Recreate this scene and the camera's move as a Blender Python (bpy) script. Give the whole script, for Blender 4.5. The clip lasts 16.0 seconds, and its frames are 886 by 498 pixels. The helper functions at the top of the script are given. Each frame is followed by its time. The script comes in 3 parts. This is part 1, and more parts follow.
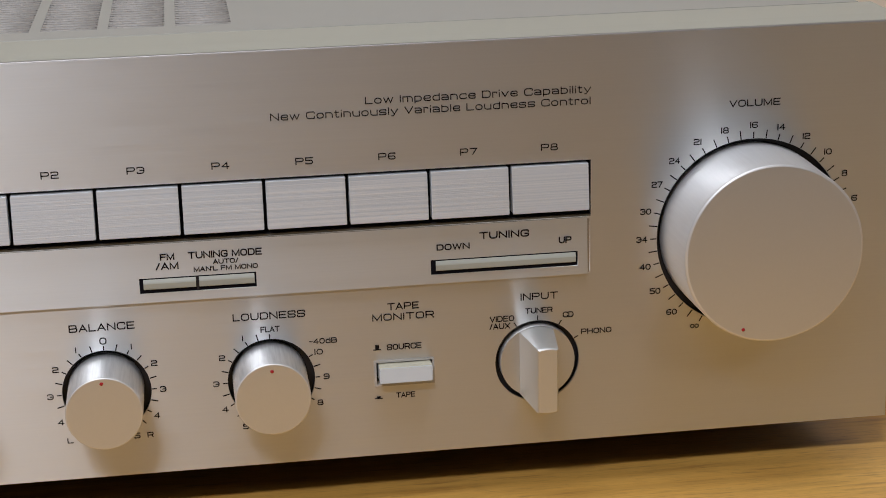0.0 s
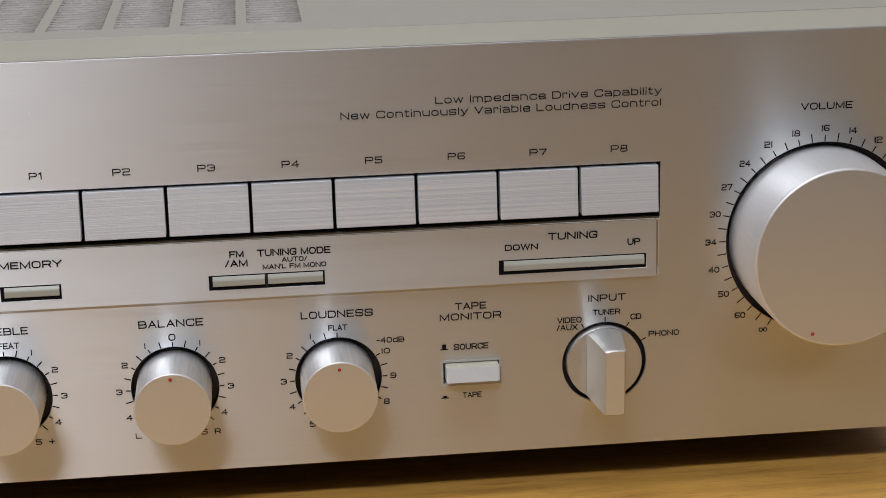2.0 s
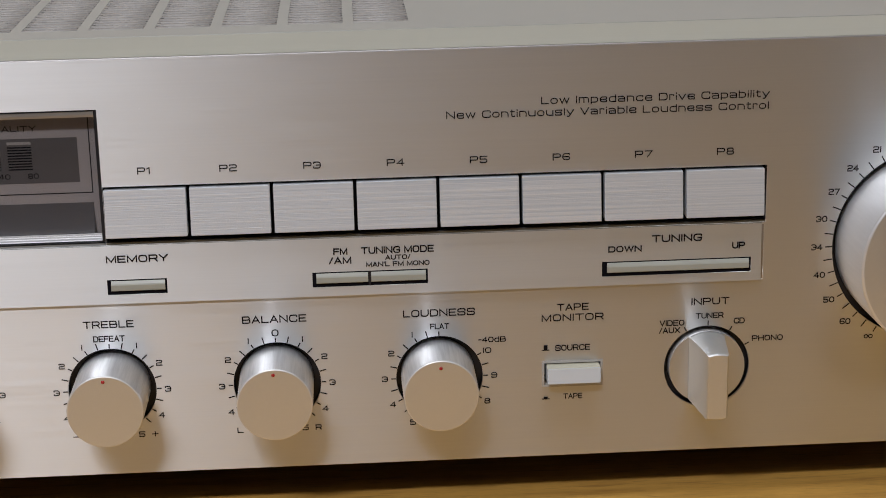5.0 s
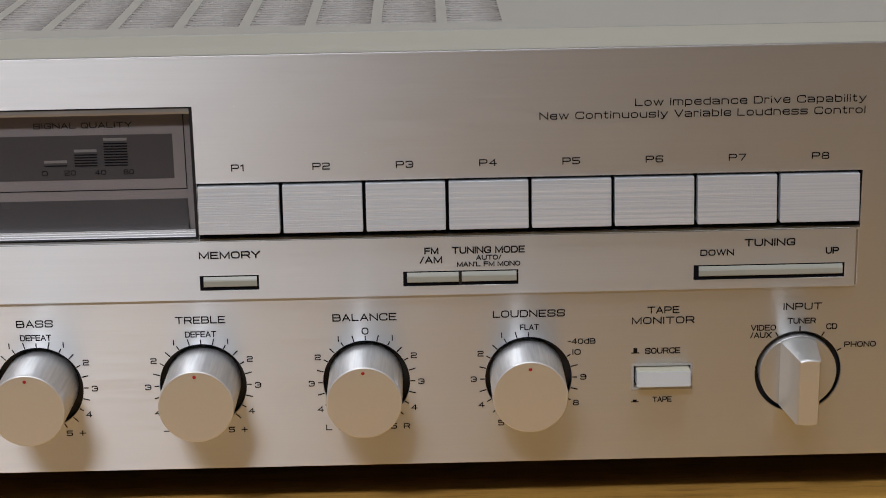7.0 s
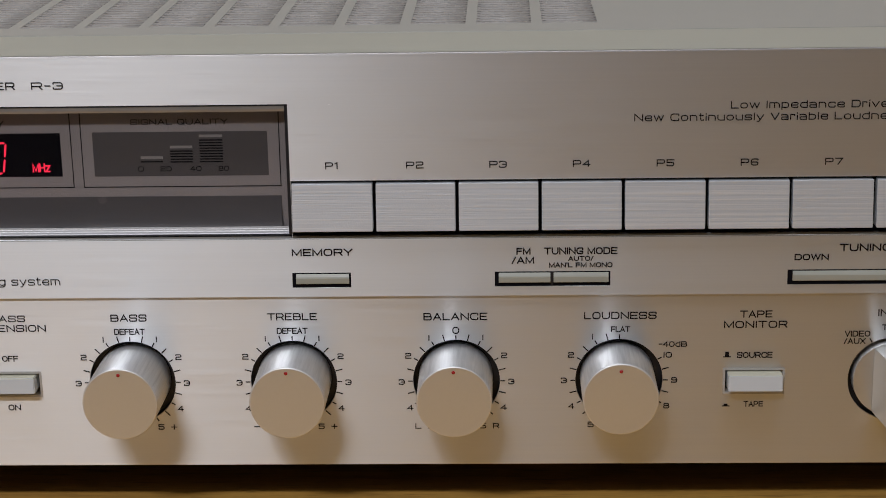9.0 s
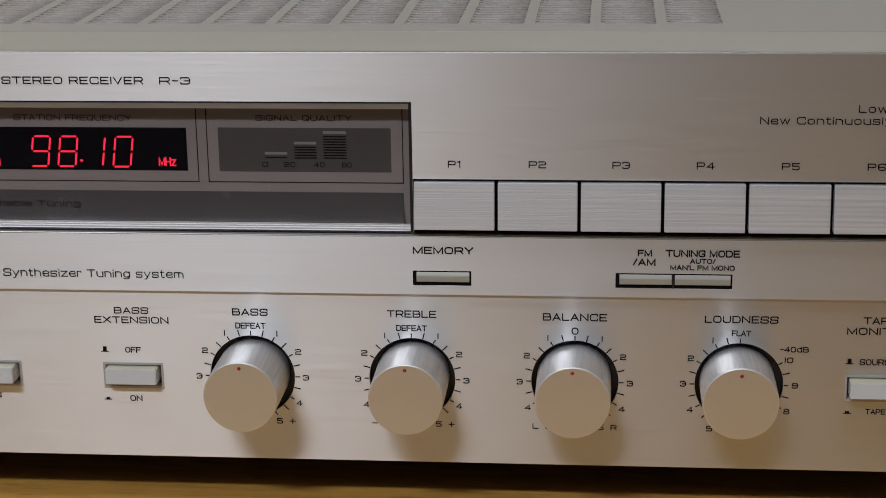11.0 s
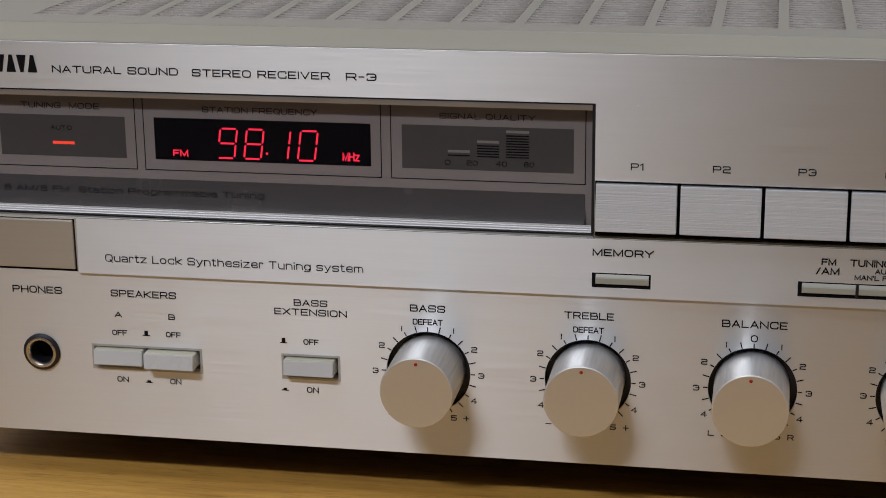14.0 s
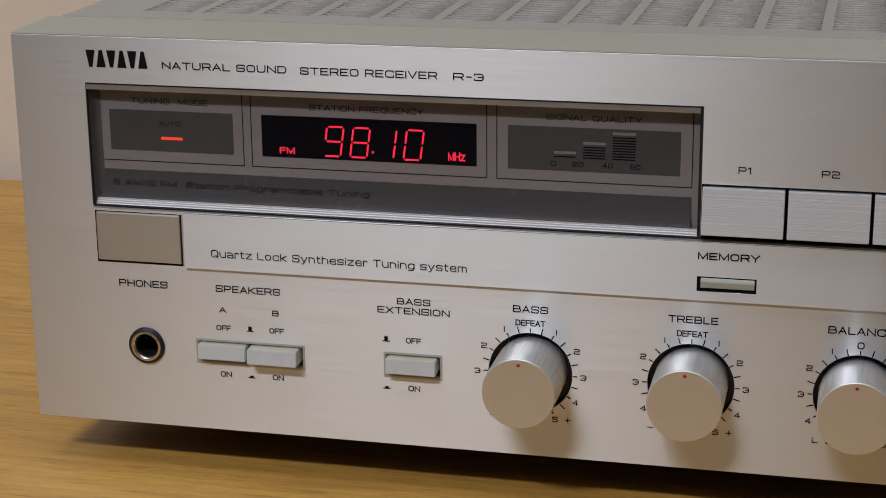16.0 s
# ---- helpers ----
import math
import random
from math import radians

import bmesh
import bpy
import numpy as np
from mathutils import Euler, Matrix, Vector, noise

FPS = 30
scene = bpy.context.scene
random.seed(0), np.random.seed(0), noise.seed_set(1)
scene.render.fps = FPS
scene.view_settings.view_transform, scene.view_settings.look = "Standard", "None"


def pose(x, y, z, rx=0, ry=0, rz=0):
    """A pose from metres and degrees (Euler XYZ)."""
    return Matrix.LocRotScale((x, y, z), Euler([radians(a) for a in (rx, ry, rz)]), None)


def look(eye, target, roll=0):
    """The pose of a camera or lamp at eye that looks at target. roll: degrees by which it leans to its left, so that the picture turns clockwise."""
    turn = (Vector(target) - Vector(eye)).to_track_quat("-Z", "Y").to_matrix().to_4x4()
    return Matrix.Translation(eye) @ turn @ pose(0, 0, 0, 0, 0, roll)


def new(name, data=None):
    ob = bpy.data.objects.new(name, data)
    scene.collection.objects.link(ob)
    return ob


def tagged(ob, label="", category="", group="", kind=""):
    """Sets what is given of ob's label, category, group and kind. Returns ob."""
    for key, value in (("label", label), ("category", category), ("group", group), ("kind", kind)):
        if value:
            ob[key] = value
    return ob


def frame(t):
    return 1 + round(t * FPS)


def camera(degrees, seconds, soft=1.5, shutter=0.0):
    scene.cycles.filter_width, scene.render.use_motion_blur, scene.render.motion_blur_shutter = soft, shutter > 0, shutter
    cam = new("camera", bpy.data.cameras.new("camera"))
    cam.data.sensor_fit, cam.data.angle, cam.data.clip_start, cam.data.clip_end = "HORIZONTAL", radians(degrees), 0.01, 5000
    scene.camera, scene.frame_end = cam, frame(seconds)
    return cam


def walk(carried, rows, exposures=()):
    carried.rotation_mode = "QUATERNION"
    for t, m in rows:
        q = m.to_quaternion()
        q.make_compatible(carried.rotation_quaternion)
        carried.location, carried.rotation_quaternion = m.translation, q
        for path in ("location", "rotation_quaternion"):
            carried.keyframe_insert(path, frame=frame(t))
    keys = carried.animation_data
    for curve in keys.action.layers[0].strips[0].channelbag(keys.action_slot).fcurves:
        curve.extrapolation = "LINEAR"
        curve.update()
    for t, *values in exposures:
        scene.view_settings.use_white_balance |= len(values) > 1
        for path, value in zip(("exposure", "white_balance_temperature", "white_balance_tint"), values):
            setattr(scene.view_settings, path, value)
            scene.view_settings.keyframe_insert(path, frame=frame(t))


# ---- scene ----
# Camera on a tripod head that pans slowly to its left. X runs along the front
# panel from its left edge, Y into the depth, Z up from the table.
LIFT = 0.0122
cam = camera(27.571, 16.0, soft=0.95)
ROWS = [
    (0.0, 0.25152, -0.43896, 0.19059, 73.194, 1.263, -8.438),
    (0.5, 0.25082, -0.43886, 0.19062, 73.214, 1.265, -7.875),
    (1.0, 0.25004, -0.43876, 0.19063, 73.222, 1.238, -7.240),
    (1.5, 0.24953, -0.43869, 0.19064, 73.230, 1.231, -6.830),
    (2.0, 0.24910, -0.43864, 0.19065, 73.238, 1.195, -6.473),
    (2.5, 0.24859, -0.43858, 0.19067, 73.255, 1.219, -6.071),
    (3.0, 0.24793, -0.43852, 0.19068, 73.266, 1.186, -5.532),
    (3.5, 0.24742, -0.43847, 0.19069, 73.274, 1.187, -5.119),
    (4.0, 0.24667, -0.43841, 0.19071, 73.283, 1.160, -4.515),
    (6.5, 0.24323, -0.43823, 0.19075, 73.321, 1.064, -1.733),
    (7.0, 0.24219, -0.43820, 0.19078, 73.345, 1.035, -0.894),
    (7.5, 0.24157, -0.43819, 0.19078, 73.346, 1.036, -0.405),
    (8.0, 0.24066, -0.43819, 0.19080, 73.358, 1.035, 0.323),
    (8.5, 0.23975, -0.43820, 0.19082, 73.376, 0.996, 1.058),
    (11.0, 0.23460, -0.43849, 0.19088, 73.420, 0.874, 5.211),
    (11.5, 0.23317, -0.43864, 0.19090, 73.437, 0.841, 6.369),
    (12.0, 0.23207, -0.43877, 0.19092, 73.455, 0.808, 7.260),
    (12.5, 0.23056, -0.43897, 0.19096, 73.486, 0.764, 8.489),
    (13.0, 0.22977, -0.43910, 0.19096, 73.485, 0.709, 9.141),
    (13.5, 0.22893, -0.43924, 0.19096, 73.489, 0.657, 9.839),
    (14.0, 0.22825, -0.43936, 0.19096, 73.489, 0.622, 10.396),
    (14.5, 0.22709, -0.43958, 0.19098, 73.503, 0.584, 11.346),
    (15.0, 0.22623, -0.43977, 0.19098, 73.501, 0.567, 12.054),
    (15.5, 0.22528, -0.43997, 0.19100, 73.520, 0.539, 12.834),
    (16.0, 0.22460, -0.44013, 0.19101, 73.529, 0.540, 13.388),
]
walk(cam, [(t, pose(x, y, z + LIFT, rx, ry, rz)) for t, x, y, z, rx, ry, rz in ROWS],
     exposures=[(0.0, 0.12), (4.0, 0.09), (7.0, -0.05), (9.0, -0.19), (11.0, -0.29), (13.0, -0.33), (16.0, -0.32)])

# ---- world and light ----
world = bpy.data.worlds.new("room_dark")
world.use_nodes = True
world.node_tree.nodes["Background"].inputs[0].default_value = (1.0, 0.9, 0.78, 1)
world.node_tree.nodes["Background"].inputs[1].default_value = 0.02
scene.world = world


def area(name, eye, target, size, size_y, watts, colour):
    lamp = bpy.data.lights.new(name, "AREA")
    lamp.shape, lamp.size, lamp.size_y = "RECTANGLE", size, size_y
    lamp.energy, lamp.color = watts, colour
    ob = new(name, lamp)
    ob.matrix_world = look(eye, target)
    return ob


area("ceiling_lamp_main", (-0.40, -1.50, 1.64), (-0.40, -1.45, 0.0), 0.74, 0.2, 33.5, (0.895, 0.91, 0.985))
# Added fill from overhead, no known lamp: brightens the knob tops and cover.
area("overhead_fill_near", (0.05, -0.35, 1.64), (0.05, -0.35, 0.0), 1.2, 0.3, 6.0, (0.87, 0.90, 1.0))
area("ceiling_lamp_side", (1.55, -1.9, 1.64), (1.55, -1.9, 0.0), 0.9, 0.7, 4.3, (1.0, 0.86, 0.70))


# ---- materials ----
class Nodes:
    """A small builder for node materials."""

    def __init__(self, name):
        self.mat = bpy.data.materials.new(name)
        self.mat.use_nodes = True
        self.tree = self.mat.node_tree
        self.bsdf = self.tree.nodes["Principled BSDF"]

    def add(self, kind, **inputs):
        node = self.tree.nodes.new(kind)
        for key, value in inputs.items():
            node.inputs[key.replace("_", " ")].default_value = value
        return node

    def link(self, a, b):
        self.tree.links.new(a, b)

    def coords(self, scale):
        mp = self.add("ShaderNodeMapping")
        mp.inputs["Scale"].default_value = scale
        geo = self.add("ShaderNodeNewGeometry")
        self.link(geo.outputs["Position"], mp.inputs["Vector"])
        return mp.outputs["Vector"]

    def noise(self, vec, scale, detail=4.0, rough=0.6):
        n = self.add("ShaderNodeTexNoise", Scale=scale, Detail=detail, Roughness=rough)
        self.link(vec, n.inputs["Vector"])
        return n.outputs["Fac"]

    def ramp(self, fac, stops):
        r = self.add("ShaderNodeValToRGB")
        while len(r.color_ramp.elements) < len(stops):
            r.color_ramp.elements.new(0.5)
        for e, (pos, col) in zip(r.color_ramp.elements, stops):
            e.position, e.color = pos, (*col, 1)
        self.link(fac, r.inputs["Fac"])
        return r.outputs["Color"]

    def span(self, fac, lo, hi, out_lo, out_hi):
        m = self.add("ShaderNodeMapRange")
        for i, v in enumerate((lo, hi, out_lo, out_hi)):
            m.inputs[i + 1].default_value = v
        self.link(fac, m.inputs[0])
        return m.outputs[0]

    def mix(self, a, b, fac, mode="MIX"):
        m = self.add("ShaderNodeMix")
        m.data_type, m.blend_type = "RGBA", mode
        if isinstance(fac, float):
            m.inputs["Factor"].default_value = fac
        else:
            self.link(fac, m.inputs["Factor"])
        for k, v in (("A", a), ("B", b)):
            sock = [s for s in m.inputs if s.name == k and s.type == "RGBA"][0]
            if isinstance(v, tuple):
                sock.default_value = (*v, 1)
            else:
                self.link(v, sock)
        return [s for s in m.outputs if s.type == "RGBA"][0]

    def bump(self, height, strength, distance):
        b = self.add("ShaderNodeBump", Strength=strength, Distance=distance)
        self.link(height, b.inputs["Height"])
        self.link(b.outputs["Normal"], self.bsdf.inputs["Normal"])

    def set(self, **values):
        for key, value in values.items():
            sock = self.bsdf.inputs[key.replace("_", " ")]
            if isinstance(value, (int, float)):
                sock.default_value = value
            elif isinstance(value, tuple):
                sock.default_value = (*value, 1) if len(value) == 3 and sock.type == "RGBA" else value
            else:
                self.link(value, sock)
        return self.mat


def brushed(name, colour, rough, aniso, metallic, grain=1.0, streak=0.06, along=(0, 0, 1), lines=2000):
    """Satin metal brushed along X: gloss spreads across the grain."""
    n = Nodes(name)
    fine = n.noise(n.coords((40, 40, 4600)), 1.0, 3.0, 0.7)
    long = n.noise(n.coords((9, 9, lines)), 1.0, 3.0, 0.6)
    cloud = n.noise(n.coords((9, 9, 9)), 1.0, 3.0, 0.5)
    lo, hi = tuple(c * (1 - streak) for c in colour), tuple(min(1, c * (1 + streak)) for c in colour)
    tint = n.ramp(n.span(long, 0.3, 0.7, 0, 1), ((0.0, lo), (1.0, hi)))
    tint = n.mix(tint, tuple(c * 0.96 for c in colour), n.span(cloud, 0.35, 0.7, 0.0, 0.5))
    t = n.add("ShaderNodeCombineXYZ", X=along[0], Y=along[1], Z=along[2])
    n.link(t.outputs[0], n.bsdf.inputs["Tangent"])
    both = n.add("ShaderNodeMath")
    n.link(fine, both.inputs[0]), n.link(long, both.inputs[1])
    n.bump(both.outputs[0], 0.16 * grain, 0.00012)
    return n.set(Base_Color=tint, Metallic=metallic, Anisotropic=aniso, Roughness=n.span(fine, 0.3, 0.7, rough - 0.05, rough + 0.05))


def turned(name, colour, rough, aniso, metallic, lines):
    """Bare aluminium turned about an axis into the depth, with fine drag lines along it."""
    n = Nodes(name)
    fac = n.noise(n.coords((1, 1, 1)), 700, 3.0)
    drag = n.noise(n.coords((1300, 60, 1300)), 1.0, 3.0, 0.65)
    tint = n.ramp(n.span(drag, 0.3, 0.7, 0, 1), ((0.0, tuple(c * (1 - 0.13 * lines) for c in colour)), (1.0, tuple(min(1, c * (1 + 0.06 * lines)) for c in colour))))
    n.bump(drag, 0.12 * lines, 0.0001)
    t = n.add("ShaderNodeCombineXYZ", X=0.0, Y=1.0, Z=0.0)
    n.link(t.outputs[0], n.bsdf.inputs["Tangent"])
    return n.set(Base_Color=tint, Metallic=metallic, Anisotropic=aniso, Roughness=n.span(fac, 0.3, 0.7, rough - 0.015, rough + 0.015))


def plain(name, colour, rough=0.5, metallic=0.0, mottle=0.05, scale=60, bump=0.0, spread=0.05, **more):
    n = Nodes(name)
    fac = n.noise(n.coords((1, 1, 1)), scale, 5.0)
    col = n.ramp(n.span(fac, 0.3, 0.7, 0, 1), ((0.0, tuple(c * (1 - mottle) for c in colour)), (1.0, tuple(min(1, c * (1 + mottle)) for c in colour))))
    if bump:
        n.bump(n.noise(n.coords((1, 1, 1)), scale * 30, 3.0), bump, 0.0002)
    return n.set(Base_Color=col, Roughness=n.span(fac, 0.3, 0.7, rough - spread, rough + spread), Metallic=metallic, **more)


def glow(name, colour, strength, base=(0.1, 0.005, 0.005)):
    n = Nodes(name)
    return n.set(Base_Color=base, Roughness=0.6, Emission_Color=colour, Emission_Strength=strength)


def wood_material():
    n = Nodes("oiled_oak")
    vec = n.coords((3.2, 26, 26))
    warp = n.noise(vec, 1.0, 5.0, 0.6)
    fine = n.noise(n.coords((14, 330, 330)), 1.0, 4.0, 0.7)
    pores = n.noise(n.coords((110, 1500, 1500)), 1.0, 3.0, 0.6)
    short = n.noise(n.coords((190, 1900, 1900)), 1.0, 2.0, 0.5)
    col = n.ramp(warp, ((0.28, (0.615, 0.328, 0.068)), (0.5, (0.725, 0.409, 0.095)), (0.72, (0.815, 0.485, 0.122))))
    col = n.mix(col, (0.53, 0.272, 0.063), n.span(fine, 0.40, 0.75, 0.0, 0.5))
    band = n.noise(n.coords((17, 150, 150)), 1.0, 3.0, 0.55)
    col = n.mix(col, (0.40, 0.19, 0.045), n.span(band, 0.5, 0.68, 0.0, 0.38))
    fleck = n.noise(n.coords((46, 520, 520)), 1.0, 3.0, 0.6)
    col = n.mix(col, (0.30, 0.125, 0.03), n.span(fleck, 0.56, 0.70, 0.0, 0.5))
    col = n.mix(col, (0.30, 0.135, 0.035), n.span(short, 0.52, 0.78, 0.0, 0.35))
    col = n.mix(col, (0.20, 0.085, 0.026), n.span(pores, 0.58, 0.76, 0.0, 0.5))
    n.bump(pores, 0.12, 0.0003)
    return n.set(Base_Color=col, Roughness=n.span(fine, 0.3, 0.7, 0.34, 0.5))


PANEL = brushed("brushed_champagne_panel", (0.766, 0.778, 0.779), 0.4025, 0.903, 0.97, 0.4, 0.014)
STRIP = brushed("brushed_strip", (0.77, 0.795, 0.81), 0.43, 0.86, 0.86, 0.4, 0.018)
BUTTON = brushed("brushed_button", (0.83, 0.90, 0.97), 0.44, 0.4, 0.6, grain=2.3, streak=0.21, lines=2300)
POWER = brushed("brushed_power_button", (0.52, 0.496, 0.44), 0.40, 0.85, 0.95, 0.5, 0.03)
KNOB_SIDE = turned("turned_knob_side", (0.92, 0.925, 0.93), 0.38, 0.3, 0.76, 1.0)
WIDE_SIDE = turned("blasted_knob_side", (0.87, 0.875, 0.88), 0.48, 0.0, 0.66, 0.25)
KNOB_FACE = plain("satin_knob_face", (0.75, 0.752, 0.73), 0.41, 0.78, 0.008, 900, spread=0.008)
RIM = plain("bead_blasted_rim", (0.82, 0.82, 0.81), 0.45, 0.6, 0.01, 600)
EDGE = plain("satin_edge", (0.42, 0.405, 0.395), 0.42, 1.0, 0.02)
PAINT = plain("beige_grey_enamel", (0.42, 0.42, 0.385), 0.42, 0.0, 0.03, 30, 0.05)
LIP = plain("bright_lip", (0.56, 0.55, 0.54), 0.45, 1.0, 0.03)
TRIM = plain("pale_olive_enamel", (0.462, 0.462, 0.392), 0.45, 0.0, 0.03, 30, 0.05)
SLAT = plain("grille_enamel", (0.405, 0.395, 0.385), 0.27, 0.0, 0.08, 120, 0.05)
SILL = brushed("brushed_sill", (0.76, 0.755, 0.755), 0.6, 0.3, 0.8, 1.0, 0.12)
INK = plain("black_print", (0.004, 0.0035, 0.006), 0.6, Specular_IOR_Level=0.2)
FAINT = plain("dark_grey_print", (0.022, 0.02, 0.023), 0.6)
DIM = plain("brown_grey_print", (0.045, 0.04, 0.042), 0.6)
BLACK = plain("black_plastic", (0.011, 0.011, 0.015), 0.45)
CAVITY = plain("dark_cavity", (0.005, 0.005, 0.008), 0.8, Specular_IOR_Level=0.1)
CHASSIS = plain("black_chassis_steel", (0.02, 0.019, 0.018), 0.6)
RUBBER = plain("black_rubber", (0.015, 0.015, 0.015), 0.8)
WHITE_KEY = plain("light_grey_plastic", (0.68, 0.735, 0.78), 0.25, 0.0, 0.02)
CREAM_KEY = plain("cream_plastic", (0.58, 0.56, 0.44), 0.35, 0.0, 0.03)
FRAME_KEY = plain("grey_bezel_plastic", (0.46, 0.445, 0.415), 0.45, 0.0, 0.03)
GREEN_KEY = plain("pale_olive_key", (0.405, 0.415, 0.36), 0.36, 0.0, 0.03)
PLATE = plain("taupe_display_plate", (0.375, 0.345, 0.348), 0.5, 0.2, 0.04)
FIELD = plain("smoked_field", (0.098, 0.09, 0.092), 0.45, 0.0, 0.03)
# Olive tone carries the shade below the preset buttons in its colour.
SHADED_OLIVE = plain("shaded_olive_metal", (0.15, 0.146, 0.125), 0.55)
FLOOR_TRIM = plain("dull_grey_trim", (0.30, 0.295, 0.28), 0.5)
BAND = plain("smoked_band", (0.102, 0.096, 0.099), 0.25, 0.0, 0.03)
RECESS = plain("smoked_recess", (0.15, 0.138, 0.14), 0.4, 0.0, 0.03)
LCD = plain("black_display_window", (0.004, 0.003, 0.005), 0.5, Specular_IOR_Level=0.1)
GREY_BAR = plain("grey_indicator", (0.34, 0.32, 0.31), 0.5)
RED_DOT = plain("red_paint", (0.42, 0.02, 0.025), 0.22)
SCRATCH = plain("bare_metal_scratch", (0.95, 0.95, 0.95), 0.7, 0.3)
BRASS = plain("worn_nickel", (0.60, 0.57, 0.53), 0.3, 1.0, 0.1, 400)
RED = glow("red_segment", (1.0, 0.022, 0.07), 1.6)
ORANGE = glow("orange_red_segment", (1.0, 0.07, 0.035), 1.2)
WOOD = wood_material()
WALL = plain("beige_wall_paint", (0.90, 0.81, 0.69), 0.8, 0.0, 0.03, 6, 0.1)
WALL_ROOM = plain("grey_white_wall_paint", (0.31, 0.31, 0.32), 0.85, 0.0, 0.03, 4)
CEILING = plain("white_ceiling_paint", (0.62, 0.61, 0.60), 0.85, 0.0, 0.02, 4)
FLOOR = plain("grey_floor", (0.18, 0.19, 0.215), 0.6, 0.0, 0.2, 6)

glass = Nodes("clear_window")
glass_mix = glass.add("ShaderNodeMixShader")
glass_clear, glass_gloss = glass.add("ShaderNodeBsdfTransparent"), glass.add("ShaderNodeBsdfGlossy")
glass_clear.inputs["Color"].default_value = (0.93, 0.92, 0.91, 1)
glass_gloss.inputs["Roughness"].default_value = 0.04
glass_fresnel = glass.add("ShaderNodeFresnel", IOR=1.28)
glass.link(glass_fresnel.outputs[0], glass_mix.inputs[0])
glass.link(glass_clear.outputs[0], glass_mix.inputs[1])
glass.link(glass_gloss.outputs[0], glass_mix.inputs[2])
glass.link(glass_mix.outputs[0], glass.tree.nodes["Material Output"].inputs["Surface"])
GLASS = glass.mat


# ---- building helpers (millimetres on the panel: x, depth y, height z) ----
MM = 0.001


def W(x, y, z):
    return Vector((x * MM, y * MM, z * MM + LIFT))


def part(name, bm, material, parent=None, label=""):
    mesh = bpy.data.meshes.new(name)
    if isinstance(bm, bmesh.types.BMesh):
        bmesh.ops.recalc_face_normals(bm, faces=bm.faces)
        bm.to_mesh(mesh), bm.free()
    else:
        bpy.data.meshes.remove(mesh)
        mesh = bm
        mesh.materials.clear()
    for m in material if isinstance(material, (list, tuple)) else [material]:
        mesh.materials.append(m)
    ob = new(name, mesh)
    ob.parent = parent
    if label:
        tagged(ob, label)
    return ob


def box(bm, x0, x1, y0, y1, z0, z1, bevel=0.0, seg=2, index=0):
    vs = [bm.verts.new(W(x, y, z)) for x in (x0, x1) for y in (y0, y1) for z in (z0, z1)]
    fs = [bm.faces.new([vs[i] for i in q]) for q in ((0, 1, 3, 2), (4, 6, 7, 5), (0, 4, 5, 1), (2, 3, 7, 6), (0, 2, 6, 4), (1, 5, 7, 3))]
    for f in fs:
        f.material_index = index
    if bevel:
        edges = list({e for f in fs for e in f.edges})
        bmesh.ops.bevel(bm, geom=edges, offset=bevel * MM, segments=seg, affect="EDGES", profile=0.6)
    return bm


def boxes(*args, **kw):
    return box(bmesh.new(), *args, **kw)


def circle(cx, cz, r, n=96):
    return [(cx + r * math.sin(2 * math.pi * i / n), cz + r * math.cos(2 * math.pi * i / n)) for i in range(n)]


def rect(x0, x1, z0, z1):
    return [(x0, z0), (x1, z0), (x1, z1), (x0, z1)]


def sheet(outlines, y0, y1):
    """A plate in the panel's plane with openings cut through it, from depth y0 back to y1."""
    cu = bpy.data.curves.new("sheet", "CURVE")
    cu.dimensions, cu.fill_mode, cu.extrude = "2D", "BOTH", (y1 - y0) / 2 * MM
    for pts in outlines:
        sp = cu.splines.new("POLY")
        sp.points.add(len(pts) - 1)
        for p, (x, z) in zip(sp.points, pts):
            p.co = (x * MM, z * MM, 0, 1)
        sp.use_cyclic_u = True
    ob = bpy.data.objects.new("sheet", cu)
    scene.collection.objects.link(ob)
    mesh = bpy.data.meshes.new_from_object(ob.evaluated_get(bpy.context.evaluated_depsgraph_get()))
    bpy.data.objects.remove(ob)
    bm = bmesh.new()
    bm.from_mesh(mesh)
    bmesh.ops.remove_doubles(bm, verts=bm.verts, dist=1e-6)
    bm.to_mesh(mesh), bm.free()
    mesh.transform(Matrix.Translation((0, (y0 + y1) / 2 * MM, LIFT)) @ Matrix.Rotation(math.pi / 2, 4, "X"))
    return mesh


def lathe(cx, cz, profile, n=72, smooth=True):
    """A turned form about an axis into the depth; profile of (radius, y, material index)."""
    bm = bmesh.new()
    rings = []
    for r, y, _ in profile:
        if r < 1e-6:
            rings.append([bm.verts.new(W(cx, y, cz))])
        else:
            rings.append([bm.verts.new(W(cx + r * math.sin(2 * math.pi * i / n), y, cz + r * math.cos(2 * math.pi * i / n))) for i in range(n)])
    for k in range(len(rings) - 1):
        a, b = rings[k], rings[k + 1]
        for i in range(n):
            j = (i + 1) % n
            if len(a) == 1:
                f = bm.faces.new((a[0], b[i], b[j]))
            elif len(b) == 1:
                f = bm.faces.new((a[i], b[0], a[j]))
            else:
                f = bm.faces.new((a[i], b[i], b[j], a[j]))
            f.material_index = profile[k][2]
            f.smooth = smooth and len(a) > 1 and len(b) > 1
    return bm


